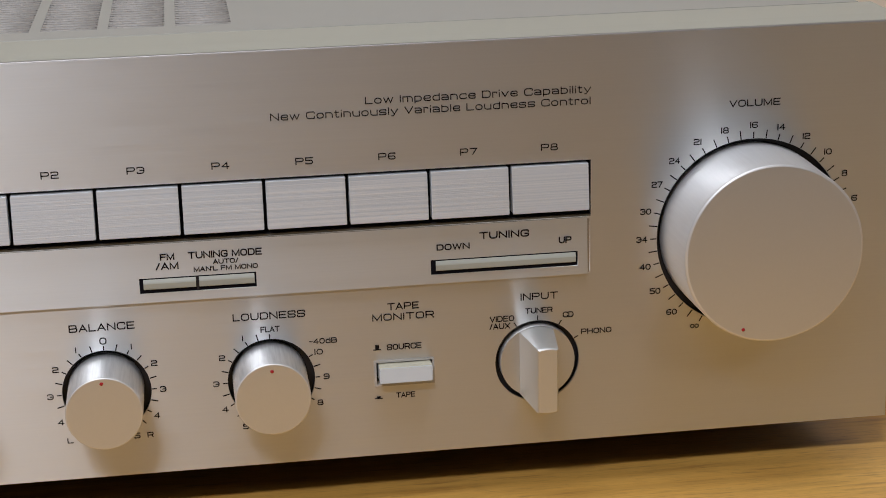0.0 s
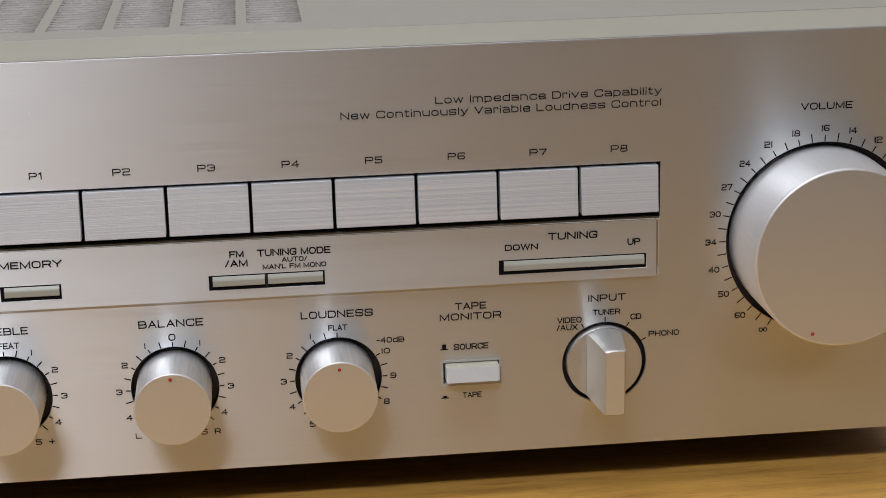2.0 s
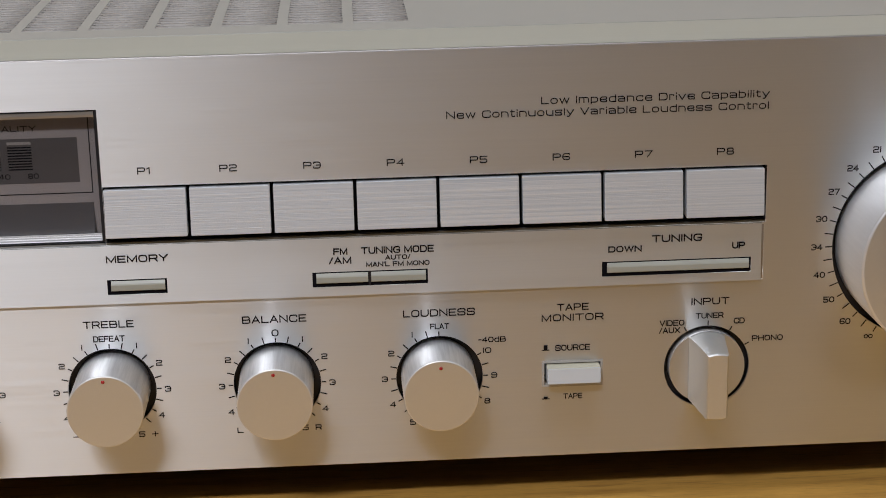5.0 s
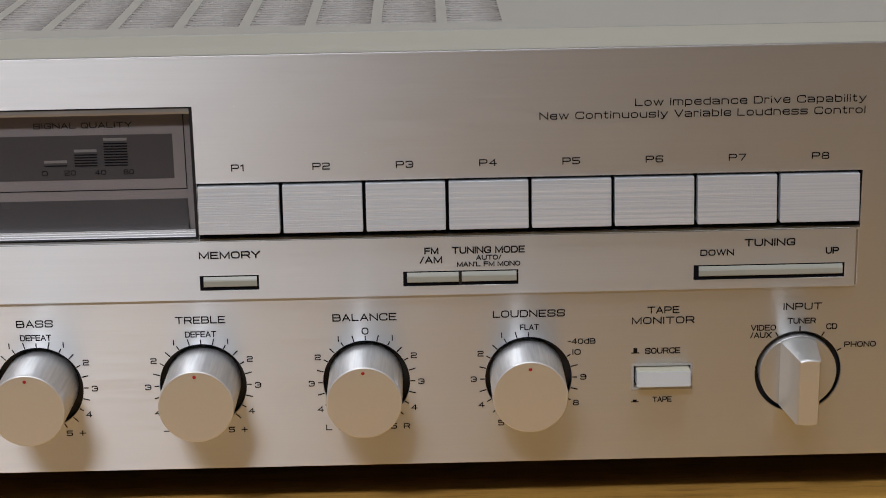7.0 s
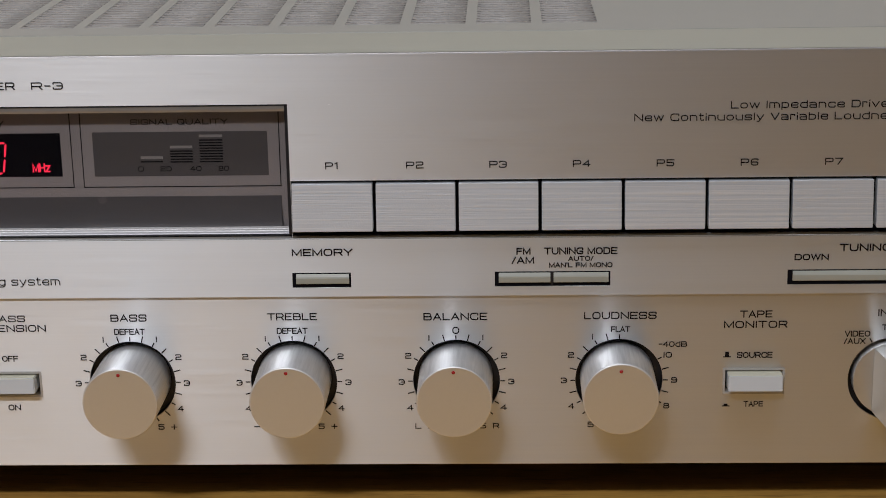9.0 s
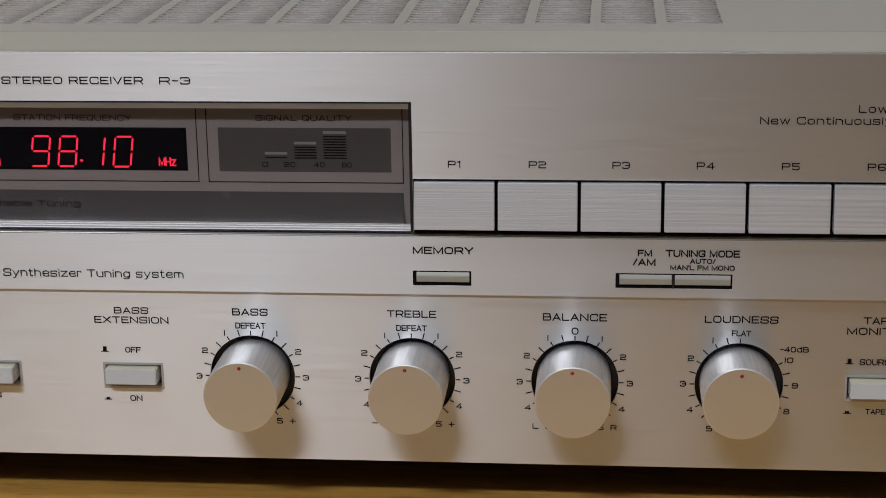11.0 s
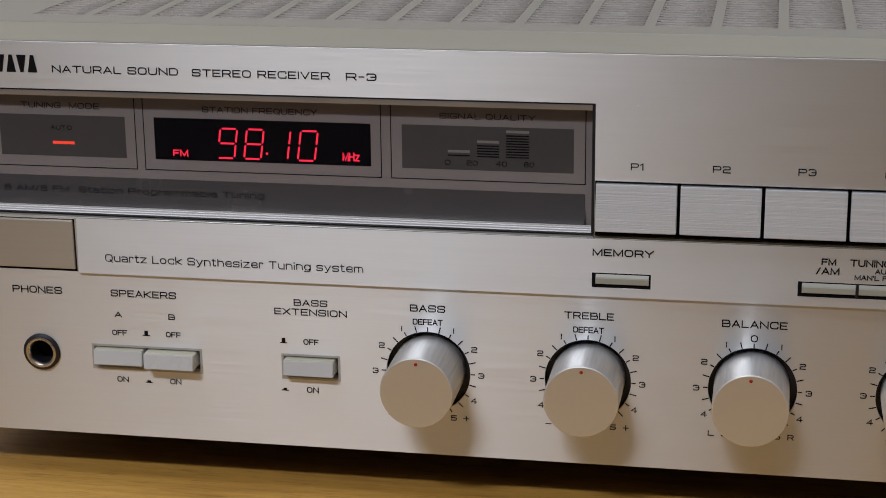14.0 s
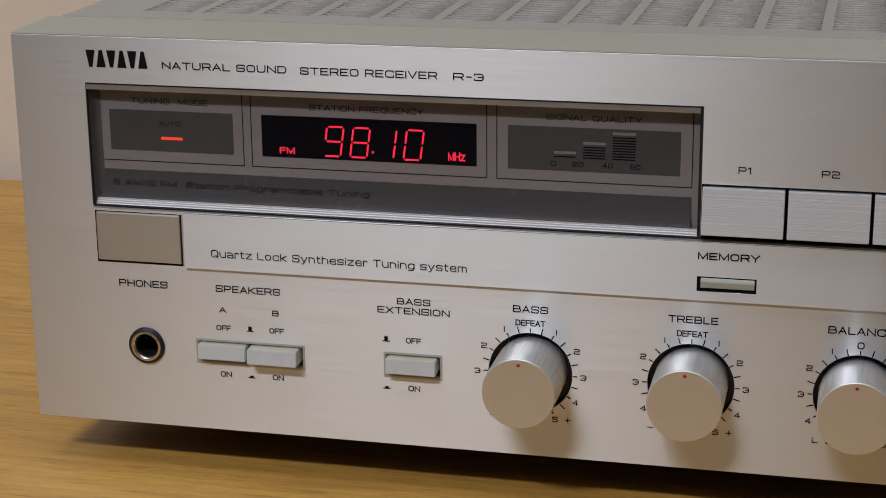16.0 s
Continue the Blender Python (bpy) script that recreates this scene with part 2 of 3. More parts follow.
# The printed alphabet: wide, square, even strokes. Each letter is drawn by strokes parted by "|", each a row of points of two
# signs: x from 0 to g across the letter, y from 0 (below the line) over 4 (the line) and g (small letters) to k (capitals).
# "@" closes a stroke, "'" after a point keeps its corner sharp, "!" keeps all corners of the stroke sharp.
STROKES = {
    "A": "!04 8k g4|!39 d9", "B": "04' 0k' fk fc 0c'|fc' gc g4 04'", "C": "gg gk 0k 04 g4 g8", "D": "@04' g4 gk 0k'", "E": "!gk 0k 04 g4|!0c ec", "F": "!gk 0k 04|!0c ec",
    "G": "gg gk 0k 04 g4 gb' 9b'", "H": "!04 0k|!g4 gk|!0c gc", "I": "!84 8k", "J": "gk g4 04 09", "K": "!04 0k|!gk 3c g4|!0c 3c", "L": "!0k 04 g4",
    "M": "!04 0k 85 gk g4", "N": "!04 0k g4 gk", "O": "@04 g4 gk 0k", "P": "04' 0k' gk gb 0b'", "Q": "@04 g4 gk 0k|!b8 g2", "R": "04' 0k' gk gb 0b'|!bb g4",
    "S": "gg gk 0k 0c gc g4 04 08", "T": "!0k gk|!8k 84", "U": "0k' 04 g4 gk'", "V": "!0k 84 gk", "W": "!0k 44 8k c4 gk", "X": "!0k g4|!gk 04", "Y": "!0k 8b gk|!8b 84", "Z": "!0k gk 04 g4",
    "a": "0f 0g gg g4' 04 0a ga'", "b": "0k' 04' g4 gg 0g'", "c": "gd gg 0g 04 g4 g7", "d": "gk' g4' 04 0g gg'", "e": "g7 g4 04 0g gg ga 0a'", "f": "gk 6k 64'|!0g fg", "g": "@04 g4 gg 0g|gg' g0 00 01",
    "h": "04' 0k'|0g' gg g4'", "i": "!84 8e|!8j 8k", "k": "!04 0k|!gg 3a g4|!0a 3a", "l": "!84 8k", "m": "04' 0g' gg g4'|!84 8g", "n": "04' 0g' gg g4'", "o": "@04 g4 gg 0g", "p": "00' 0g' gg g4 04'",
    "q": "g0' gg' 0g 04 g4'", "r": "04' 0g' gg ge'", "s": "ge gg 0g 0a ga g4 04 06", "t": "5k' 54 g4 g5|!0g fg", "u": "0g' 04 g4' gg'", "v": "!0g 84 gg", "w": "!0g 44 8g c4 gg", "y": "!0g 84|!gg 50 10", "z": "!0g gg 04 g4",
    "0": "@04 g4 gk 0k", "1": "!0h ck c4", "2": "0i 0k gk gc 0c 04' g4'", "3": "0h 0k gk g4 04 07|!7c fc", "4": "!c4 ck 09 g9", "5": "gk' 0k' 0d' gd g4 04 06", "6": "gi gk 0k 04 g4 gc 0c",
    "7": "!0k gk 64", "8": "@1c fc fk 1k|@04 g4 gc 0c", "9": "06 04 g4 gk 0k 0c gc", "/": "!04 gk", "-": "!0c gc", "+": "!0c gc|!84 8k", "'": "!8g 8k",
}
SET_WIDTH = {"I": 0.02, "1": 0.42, "i": 0.02, "l": 0.02, "t": 0.52, "f": 0.5, "r": 0.52, "M": 1.2, "W": 1.45, "m": 1.25, "w": 1.2, "/": 0.5, "'": 0.02, "-": 0.5, "L": 0.88, "F": 0.9, "E": 0.95, "J": 0.8, "+": 0.8}


def bent(points, radius, closed):
    """A line of (x, z, sharp) with its corners rounded."""
    out, n = [], len(points)
    for i, (x, z, sharp) in enumerate(points):
        if sharp or (not closed and i in (0, n - 1)):
            out.append(Vector((x, z)))
            continue
        c, a, b = Vector((x, z)), Vector(points[i - 1][:2]), Vector(points[(i + 1) % n][:2])
        r = min(radius, (a - c).length * 0.48, (b - c).length * 0.48)
        p, q = c + (a - c).normalized() * r, c + (b - c).normalized() * r
        for k in range(5):
            t = k / 4
            out.append((1 - t) ** 2 * p + 2 * t * (1 - t) * (c * 0.86 + (p + q) * 0.07) + t * t * q)
    return out


def ribbon(bm, line, width, closed, y):
    """A flat printed stroke of even width along a line."""
    n, sides = len(line), []
    for i, p in enumerate(line):
        a = line[i - 1] if closed or i else None
        b = line[(i + 1) % n] if closed or i < n - 1 else None
        d0 = (p - a).normalized() if a is not None else (b - p).normalized()
        d1 = (b - p).normalized() if b is not None else d0
        m = Vector((-d0.y - d1.y, d0.x + d1.x))
        m = m.normalized() if m.length > 1e-6 else Vector((-d0.y, d0.x))
        reach = width / 2 / max(0.45, m.dot(Vector((-d0.y, d0.x))))
        end = (d1 * -width / 2 if a is None else d0 * width / 2) if a is None or b is None else Vector((0, 0))
        sides.append([bm.verts.new(W(v.x, y, v.y)) for v in (p + m * reach + end, p - m * reach + end)])
    for i in range(n if closed else n - 1):
        j = (i + 1) % n
        bm.faces.new((sides[i][0], sides[i][1], sides[j][1], sides[j][0]))


def lettering(words, x0, x1, base, cap, parent, y=-0.1, material=None, name="lettering", stroke=0.15):
    """Printed words set between x0 and x1 in wide square letters with capitals of height cap."""
    pen, gap, placed, digits = 0.0, 0.35, [], "0123456789abcdefghijk"
    for ch in words:
        if ch == " ":
            pen += 0.66
            continue
        w = SET_WIDTH.get(ch, 0.86 if ch.islower() else 1.05 if ch.isalpha() else 0.95)
        placed.append((ch, pen, w))
        pen += w + gap
    wide = stroke * cap if cap > 1.75 else max(stroke, 0.17) * cap
    stretch, up = (x1 - x0 - wide) / max(pen - gap, 0.01), (cap - wide) / 16
    bm = bmesh.new()
    for ch, at, w in placed:
        for k, pieces in enumerate(STROKES[ch].split("|")):
            closed, hard = pieces[0] == "@", pieces[0] == "!"
            line = []
            for token in pieces.lstrip("@!").split():
                px, pz = digits.index(token[0]) / 16, digits.index(token[1]) - 4
                line.append((x0 + wide / 2 + (at + px * w) * stretch, base + wide / 2 + pz * up, hard or token.endswith("'")))
            ribbon(bm, bent(line, 0.32 * cap, closed), wide, closed, y - 0.003 * k)
    return part(name, bm, material or INK, parent)


def tick(bm, cx, cz, r0, r1, angle, width=0.3, y=-0.1):
    a = radians(angle)
    d, s = Vector((math.sin(a), math.cos(a))), Vector((math.cos(a), -math.sin(a))) * width / 2
    c = Vector((cx, cz))
    q = [c + d * r0 - s, c + d * r0 + s, c + d * r1 + s, c + d * r1 - s]
    bm.faces.new([bm.verts.new(W(p.x, y, p.y)) for p in q])


def on_dial(cx, cz, r, angle):
    return cx + r * math.sin(radians(angle)), cz + r * math.cos(radians(angle))


def centred(words, x, z, width, cap, parent, **kw):
    return lettering(words, x - width / 2, x + width / 2, z - cap / 2, cap, parent, **kw)


# ---- the room ----
def slab(name, x0, x1, y0, y1, z0, z1, material, label, category):
    bm = bmesh.new()
    vs = [bm.verts.new((x, y, z)) for x in (x0, x1) for y in (y0, y1) for z in (z0, z1)]
    for q in ((0, 1, 3, 2), (4, 6, 7, 5), (0, 4, 5, 1), (2, 3, 7, 6), (0, 2, 6, 4), (1, 5, 7, 3)):
        bm.faces.new([vs[i] for i in q])
    return tagged(part(name, bm, material), label, category, kind="structure")


slab("wall_north", -2.3, 2.7, 0.31, 0.43, -0.75, 1.72, WALL, "plain matt beige painted wall behind the table", "wall")
slab("wall_south", -2.3, 2.7, -4.0, -3.9, -0.75, 1.72, WALL_ROOM, "plain grey white painted room wall", "wall")
slab("wall_west", -2.4, -2.3, -4.0, 0.43, -0.75, 1.72, WALL_ROOM, "plain grey white painted room wall", "wall")
slab("wall_east", 2.7, 2.8, -4.0, 0.43, -0.75, 1.72, WALL_ROOM, "plain grey white painted room wall", "wall")
slab("ceiling", -2.4, 2.8, -4.0, 0.43, 1.72, 1.82, CEILING, "plain white painted ceiling", "ceiling")
slab("floor", -2.4, 2.8, -4.0, 0.43, -0.85, -0.75, FLOOR, "plain grey floor of the room", "floor")


def build_table():
    top = bmesh.new()
    vs = [top.verts.new((x, y, z)) for x in (-0.7, 1.1) for y in (-0.24, 0.30) for z in (-0.03, 0.0)]
    for q in ((0, 1, 3, 2), (4, 6, 7, 5), (0, 4, 5, 1), (2, 3, 7, 6), (0, 2, 6, 4), (1, 5, 7, 3)):
        top.faces.new([vs[i] for i in q])
    bmesh.ops.bevel(top, geom=top.edges[:], offset=0.003, segments=2, affect="EDGES")
    table = tagged(new("table"), "light oak wooden table with fine straight grain", "table")
    part("tabletop", top, WOOD, table)
    for x in (-0.66, 1.02):
        for y in (-0.215, 0.22):
            leg = bmesh.new()
            vs = [leg.verts.new((x + a, y + b, z)) for a in (0, 0.05) for b in (0, 0.05) for z in (-0.75, -0.03)]
            for q in ((0, 1, 3, 2), (4, 6, 7, 5), (0, 4, 5, 1), (2, 3, 7, 6), (0, 2, 6, 4), (1, 5, 7, 3)):
                leg.faces.new([vs[i] for i in q])
            part("leg", leg, WOOD, table)


build_table()

# ---- the receiver ----
receiver = tagged(new("stereo_receiver"), "silver stereo receiver, brushed metal front, lit red display, on wooden table", "stereo receiver")
BOTTOM, TOP, WIDE, DEEP = 1.1, 110.1, 435.0, 268.0
KNOBS = {"bass": 141.85, "treble": 184.0, "balance": 226.25, "loudness": 268.2}
DIAL_Z, RING = 24.35, 11.25
VOL_X, VOL_Z, VOL_RING = 395.4, 55.8, 25.4
INPUT_X = 338.1

# front plate with its openings
cuts = [rect(0, WIDE, BOTTOM, TOP), rect(20.5, 185.2, 63.1, 97.8), rect(185.25, 352.4, 63.1, 78.1), rect(48.5, 79.7, 20.4, 27.5), rect(101.9, 118.0, 20.4, 27.5), rect(294.9, 310.7, 20.4, 27.5)]
cuts += [rect(20.9, 352.1, 47.9, 62.5)]
cuts += [circle(x, DIAL_Z, RING) for x in KNOBS.values()] + [circle(INPUT_X, DIAL_Z, RING), circle(VOL_X, VOL_Z, VOL_RING), circle(33.95, DIAL_Z, 5.2)]
panel = part("front_panel", sheet(cuts, 0.0, 3.0), PANEL, receiver, "brushed champagne silver front panel")

# dark interior behind the openings
part("backing_plate", boxes(4, WIDE - 4, 9.0, 10.0, BOTTOM + 2, TOP - 2), CAVITY, receiver, "black plate behind the openings")


def profile_bar(name, outline, x0, x1, material, parent, label=""):
    """A bar of constant section (y, z) between x0 and x1."""
    bm = bmesh.new()
    a, b = [bm.verts.new(W(x0, y, z)) for y, z in outline], [bm.verts.new(W(x1, y, z)) for y, z in outline]
    bm.faces.new(a), bm.faces.new(b[::-1])
    for i in range(len(outline)):
        j = (i + 1) % len(outline)
        bm.faces.new((a[i], a[j], b[j], b[i]))
    return part(name, bm, material, parent, label)


# bright chamfer along the top edge, then the enamelled return of the panel
profile_bar("edge_chamfer", [(0.0, TOP + 0.005), (0.03, TOP + 0.1), (0.09, TOP + 0.19), (0.18, TOP + 0.27), (0.3, TOP + 0.33), (0.45, TOP + 0.36), (0.45, TOP + 0.005)], 0, WIDE, EDGE, receiver, "bright polished top edge")
profile_bar("top_trim", [(0.47, TOP + 0.005), (0.47, TOP + 0.43), (8.0, TOP + 0.9), (24.0, TOP + 1.2), (25.4, TOP + 0.9), (25.4, TOP - 6), (3.02, TOP - 6), (3.02, TOP + 0.005)], 0, WIDE, TRIM, receiver, "smooth pale olive grey enamelled trim")
for x0, x1 in ((0, 3), (WIDE - 3, WIDE)):
    part("side_return", boxes(x0, x1, 3.02, 25.0, BOTTOM, TOP - 6), PAINT, receiver)

# cover with its rows of cooling slots
COVER_Z = TOP + 0.6
BLOCKS, PITCH, BLOCK_W, BLOCK_R = 14, 17.45, 14.6, 263.9
VENT_Y0, VENT_Y1 = 37.0, 236.0


def louvre(bm, x0, x1, y0, y1):
    """One pressed slat with a rounded front lip."""
    outline = ((y0, -0.6), (y0, 0.0), (y0 + 0.18, 0.26), (y0 + 0.5, 0.42), (y0 + 1.0, 0.46), (y1, 0.40), (y1, -0.6))
    a, b = [[bm.verts.new(W(x, y, COVER_Z + z)) for y, z in outline] for x in (x0, x1)]
    bm.faces.new(a), bm.faces.new(b[::-1])
    for i in range(len(outline)):
        k = (i + 1) % len(outline)
        bm.faces.new((a[i], a[k], b[k], b[i])).smooth = i in (1, 2, 3, 4)


def build_cover():
    holes = [[(3.0, 25.5), (WIDE - 3.0, 25.5), (WIDE - 3.0, DEEP), (3.0, DEEP)]]
    spans = []
    for k in range(BLOCKS):
        r = BLOCK_R - k * PITCH
        spans.append((r - BLOCK_W, r))
        holes.append(rect(r - BLOCK_W, r, VENT_Y0, VENT_Y1))
    mesh = sheet(holes, -0.5, 0.5)
    mesh.transform(Matrix.Translation((0, 0, COVER_Z * MM + LIFT)) @ Matrix.Rotation(-math.pi / 2, 4, "X") @ Matrix.Translation((0, 0, -LIFT)))
    cover = part("top_cover", mesh, PAINT, receiver, "beige grey enamelled top cover with cooling slots")
    for x0, x1 in spans:
        bm = bmesh.new()
        y = VENT_Y0
        while y < VENT_Y1:
            louvre(bm, x0, x1, y + 1.1, min(y + 4.0, VENT_Y1))
            box(bm, x0 + 1.1, x1 - 0.5, y + 0.3, y + 1.1, COVER_Z - 0.9, COVER_Z - 0.35)
            # Black end blocks are added to paint in the shade of the slot openings.
            box(bm, x0, x0 + 1.0, y + 0.5, y + 1.15, COVER_Z - 0.6, COVER_Z + 0.30, index=1)
            box(bm, x1 - 0.6, x1, y + 0.8, y + 1.21, COVER_Z - 0.6, COVER_Z + 0.3, index=1)
            y += 4.1
        part("vent_grille", bm, [SLAT, CHASSIS], cover)
    part("dark_screen", boxes(8, 300, VENT_Y0 - 2, VENT_Y1 + 2, COVER_Z - 6, COVER_Z - 5), CHASSIS, cover, "dark inside below the slots")
    for x0, x1 in ((3.0, 4.2), (WIDE - 4.2, WIDE - 3.0)):
        part("cover_side", boxes(x0, x1, 25.5, DEEP, BOTTOM + 6, COVER_Z - 0.5), PAINT, cover)
    part("rear_panel", boxes(3.0, WIDE - 3.0, DEEP - 1.2, DEEP, BOTTOM + 6, COVER_Z - 0.5), CHASSIS, receiver)


build_cover()
# Unseen tray; its low depth is made up to keep light out underneath.
part("light_block_tray", boxes(6, WIDE - 6, 16, DEEP - 2, BOTTOM - 5.0, BOTTOM + 2.2, bevel=1.0), CHASSIS, receiver, "unseen black bottom tray, hung low to block light underneath")
for fx in (45, WIDE - 45):
    for fy in (52, 230):
        bm = bmesh.new()
        bmesh.ops.create_cone(bm, cap_ends=True, segments=32, radius1=0.011, radius2=0.012, depth=(BOTTOM + 1.0) * MM + LIFT)
        bmesh.ops.translate(bm, verts=bm.verts, vec=(fx * MM, fy * MM, ((BOTTOM + 1.0) * MM + LIFT) / 2))
        part("foot", bm, RUBBER, receiver, "round black rubber foot")

# tuning strip with its own slots
SLOTS = [(184.8, 199.8), (236.4, 265.7), (310.3, 348.8)]
LEAN = 0.042
strip_sheet = sheet([rect(46.6, 351.4, 47.8, 62.9)] + [rect(a, b, 50.2, 54.1) for a, b in SLOTS], -0.25, 1.5)
for v in strip_sheet.vertices:
    v.co.y += LEAN * (v.co.z - W(0, 0, 62.9).z)
strip = part("tuning_strip", strip_sheet, STRIP, receiver, "raised brushed metal strip that leans back")
# Bar over the strip's metal top face, coloured as if in shade.
profile_bar("edge_shoulder", [(-0.2, 62.905), (-0.2, 62.95), (1.5, 63.05), (1.5, 62.905)], 46.6, 351.4, SHADED_OLIVE, strip, "upper edge of the strip, shade put into its olive")
part("end_chamfer", boxes(45.98, 46.58, -0.2, 1.0, 47.8, 62.85, bevel=0.15), FRAME_KEY, strip, "dull grey left end of the strip")
for a, b in SLOTS:
    part("slot_well", boxes(a + 0.02, b - 0.02, -0.62, 0.6, 50.22, 54.08), CAVITY, strip)


# Thin black bar on the panel, along the strip's lower edge.
part("strip_lower_line", boxes(46.6, 351.4, -0.03, 0.02, 47.66, 47.79), CAVITY, strip, "thin black line below the strip")


def slot_key(x0, x1):
    profile_bar("slim_key", [(0.5, 51.3), (-1.15, 51.3), (-1.25, 51.45), (-1.25, 52.75), (-1.1, 53.1), (-0.7, 53.75), (-0.5, 53.85), (0.5, 53.85)], x0, x1, GREEN_KEY, strip, "slim pale olive push key")


slot_key(185.8, 199.3)
slot_key(237.4, 250.5)
slot_key(251.3, 265.2)
slot_key(311.6, 348.2)
part("key_divider", boxes(250.6, 251.2, -0.72, 0.5, 50.2, 54.1), BLACK, strip)

# power button
power = part("power_button", boxes(21.2, 45.6, -0.35, 2.8, 48.5, 62.25, bevel=0.4), POWER, receiver, "wide brushed bronze power button")
part("button_gap", boxes(20.92, 45.95, 0.08, 2.8, 47.92, 62.48), CAVITY, receiver)
part("button_gap", boxes(185.27, 352.38, 2.0, 2.8, 63.12, 78.08), CAVITY, receiver)
# Stands for the shaded metal here; the shade is in its colour.
part("shaded_ledge", boxes(185.27, 352.38, 0.1, 0.95, 63.12, 63.6), SHADED_OLIVE, receiver, "narrow ledge, shade below the preset buttons put into its olive")
part("button_surround", sheet([rect(185.27, 352.38, 63.65, 78.08), rect(185.32, 352.33, 63.7, 78.03)], 0.08, 1.98), BLACK, receiver, "thin black lining round the preset buttons")
part("button_gap", boxes(351.45, 352.08, 0.12, 2.8, 47.92, 62.48), EDGE, receiver, "narrow bright groove at the end of the strip")

# preset buttons
STEP = 166.6 / 8
for k in range(8):
    x = 185.5 + k * STEP
    key = boxes(x + 0.05 if k == 0 else x + 0.4, x + STEP - 0.5, -0.75, 1.95, 65.3, 77.45)
    for v in key.verts:
        if v.co.y < 0 and v.co.z < W(0, 0, 70).z:
            v.co.y -= 1.35 * MM
    bmesh.ops.bevel(key, geom=key.edges[:], offset=0.14 * MM, segments=2, affect="EDGES")
    part("preset_button", key, BUTTON, receiver, "brushed silver preset push button")


# push switches
def push_switch(x0, x1, out, parent, name="push_switch"):
    bm = bmesh.new()
    z0, z1 = 22.2, 26.9
    box(bm, x0, x1, -out, 8.0, z0, z1)
    for v in bm.verts:
        if v.co.y < 0 and v.co.z > W(0, 0, z1 - 0.1).z:
            v.co.z -= 0.45 * MM
        elif v.co.y < 0:
            v.co.y -= 0.35 * MM
    bmesh.ops.bevel(bm, geom=[e for e in bm.edges], offset=0.22 * MM, segments=2, affect="EDGES")
    bm.normal_update()
    # Faces that point up take the darker cream tone.
    for f in bm.faces:
        f.material_index = 1 if f.normal.z > 0.7 else 0
    return part(name, bm, [WHITE_KEY, CREAM_KEY], parent, "light grey plastic push switch")


def bezel(x0, x1, parent):
    part("switch_bezel", sheet([rect(x0, x1, 20.4, 27.5), rect(x0 + 0.55, x1 - 0.55, 20.95, 26.95)], -0.15, 6.0), FRAME_KEY, parent, "thin grey switch bezel")


bezel(48.5, 79.7, receiver)
bezel(101.9, 118.0, receiver)
bezel(294.9, 310.7, receiver)
push_switch(49.6, 63.3, 1.9, receiver)
push_switch(64.3, 78.2, 3.4, receiver)
push_switch(103.0, 116.6, 2.5, receiver)
push_switch(296.0, 309.8, 3.2, receiver)


# knobs
def knob(x0, z0, x, z, base, radius, depth, dot, parent, ring, side, name="knob"):
    """A turned knob of that depth about (x, z) in a round hole about (x0, z0)."""
    chamfer = 0.025 * radius + 0.12
    part("knob_well", lathe(x0, z0, [(ring - 0.01, 1.1, 0), (ring - 0.03, 4.0, 0), (0.0, 4.0, 0)], 96), BLACK, parent)
    body = [(base, 3.5, 0), (base, -0.6, 0), (radius, -depth + chamfer, 3), (radius - chamfer * 0.35, -depth + chamfer * 0.25, 3), (radius - chamfer, -depth, 2), (0.0, -depth - 0.02, 2)]
    made = part(name, lathe(x, z, body, 96), [side, side, KNOB_FACE, RIM], parent, "turned satin aluminium knob")
    dx, dz = dot
    part("pointer_dot", lathe(x + dx, z + dz, [(0.46, -depth - 0.04, 0), (0.42, -depth - 0.16, 0), (0.2, -depth - 0.26, 0), (0.0, -depth - 0.28, 0)], 20), RED_DOT, made, "small red index dot")
    return made


# sideways play of each knob in its hole, how far it stands out, and its red dot
SMALL_KNOBS = {"bass": (-0.2, 15.75, (0.05, 7.85)), "treble": (-0.1, 15.4, (0.0, 8.0)), "balance": (-0.25, 15.3, (-0.1, 8.0)), "loudness": (-0.35, 13.9, (0.0, 7.5))}
for key, (play, depth, dot) in SMALL_KNOBS.items():
    knob(KNOBS[key], DIAL_Z, KNOBS[key] + play, DIAL_Z, 9.6, 9.55, depth, dot, receiver, RING, KNOB_SIDE, key + "_knob")
knob(VOL_X, VOL_Z, VOL_X, VOL_Z, 23.75, 23.4, 19.9, (-7.8, -19.6), receiver, VOL_RING, WIDE_SIDE, "volume_knob")


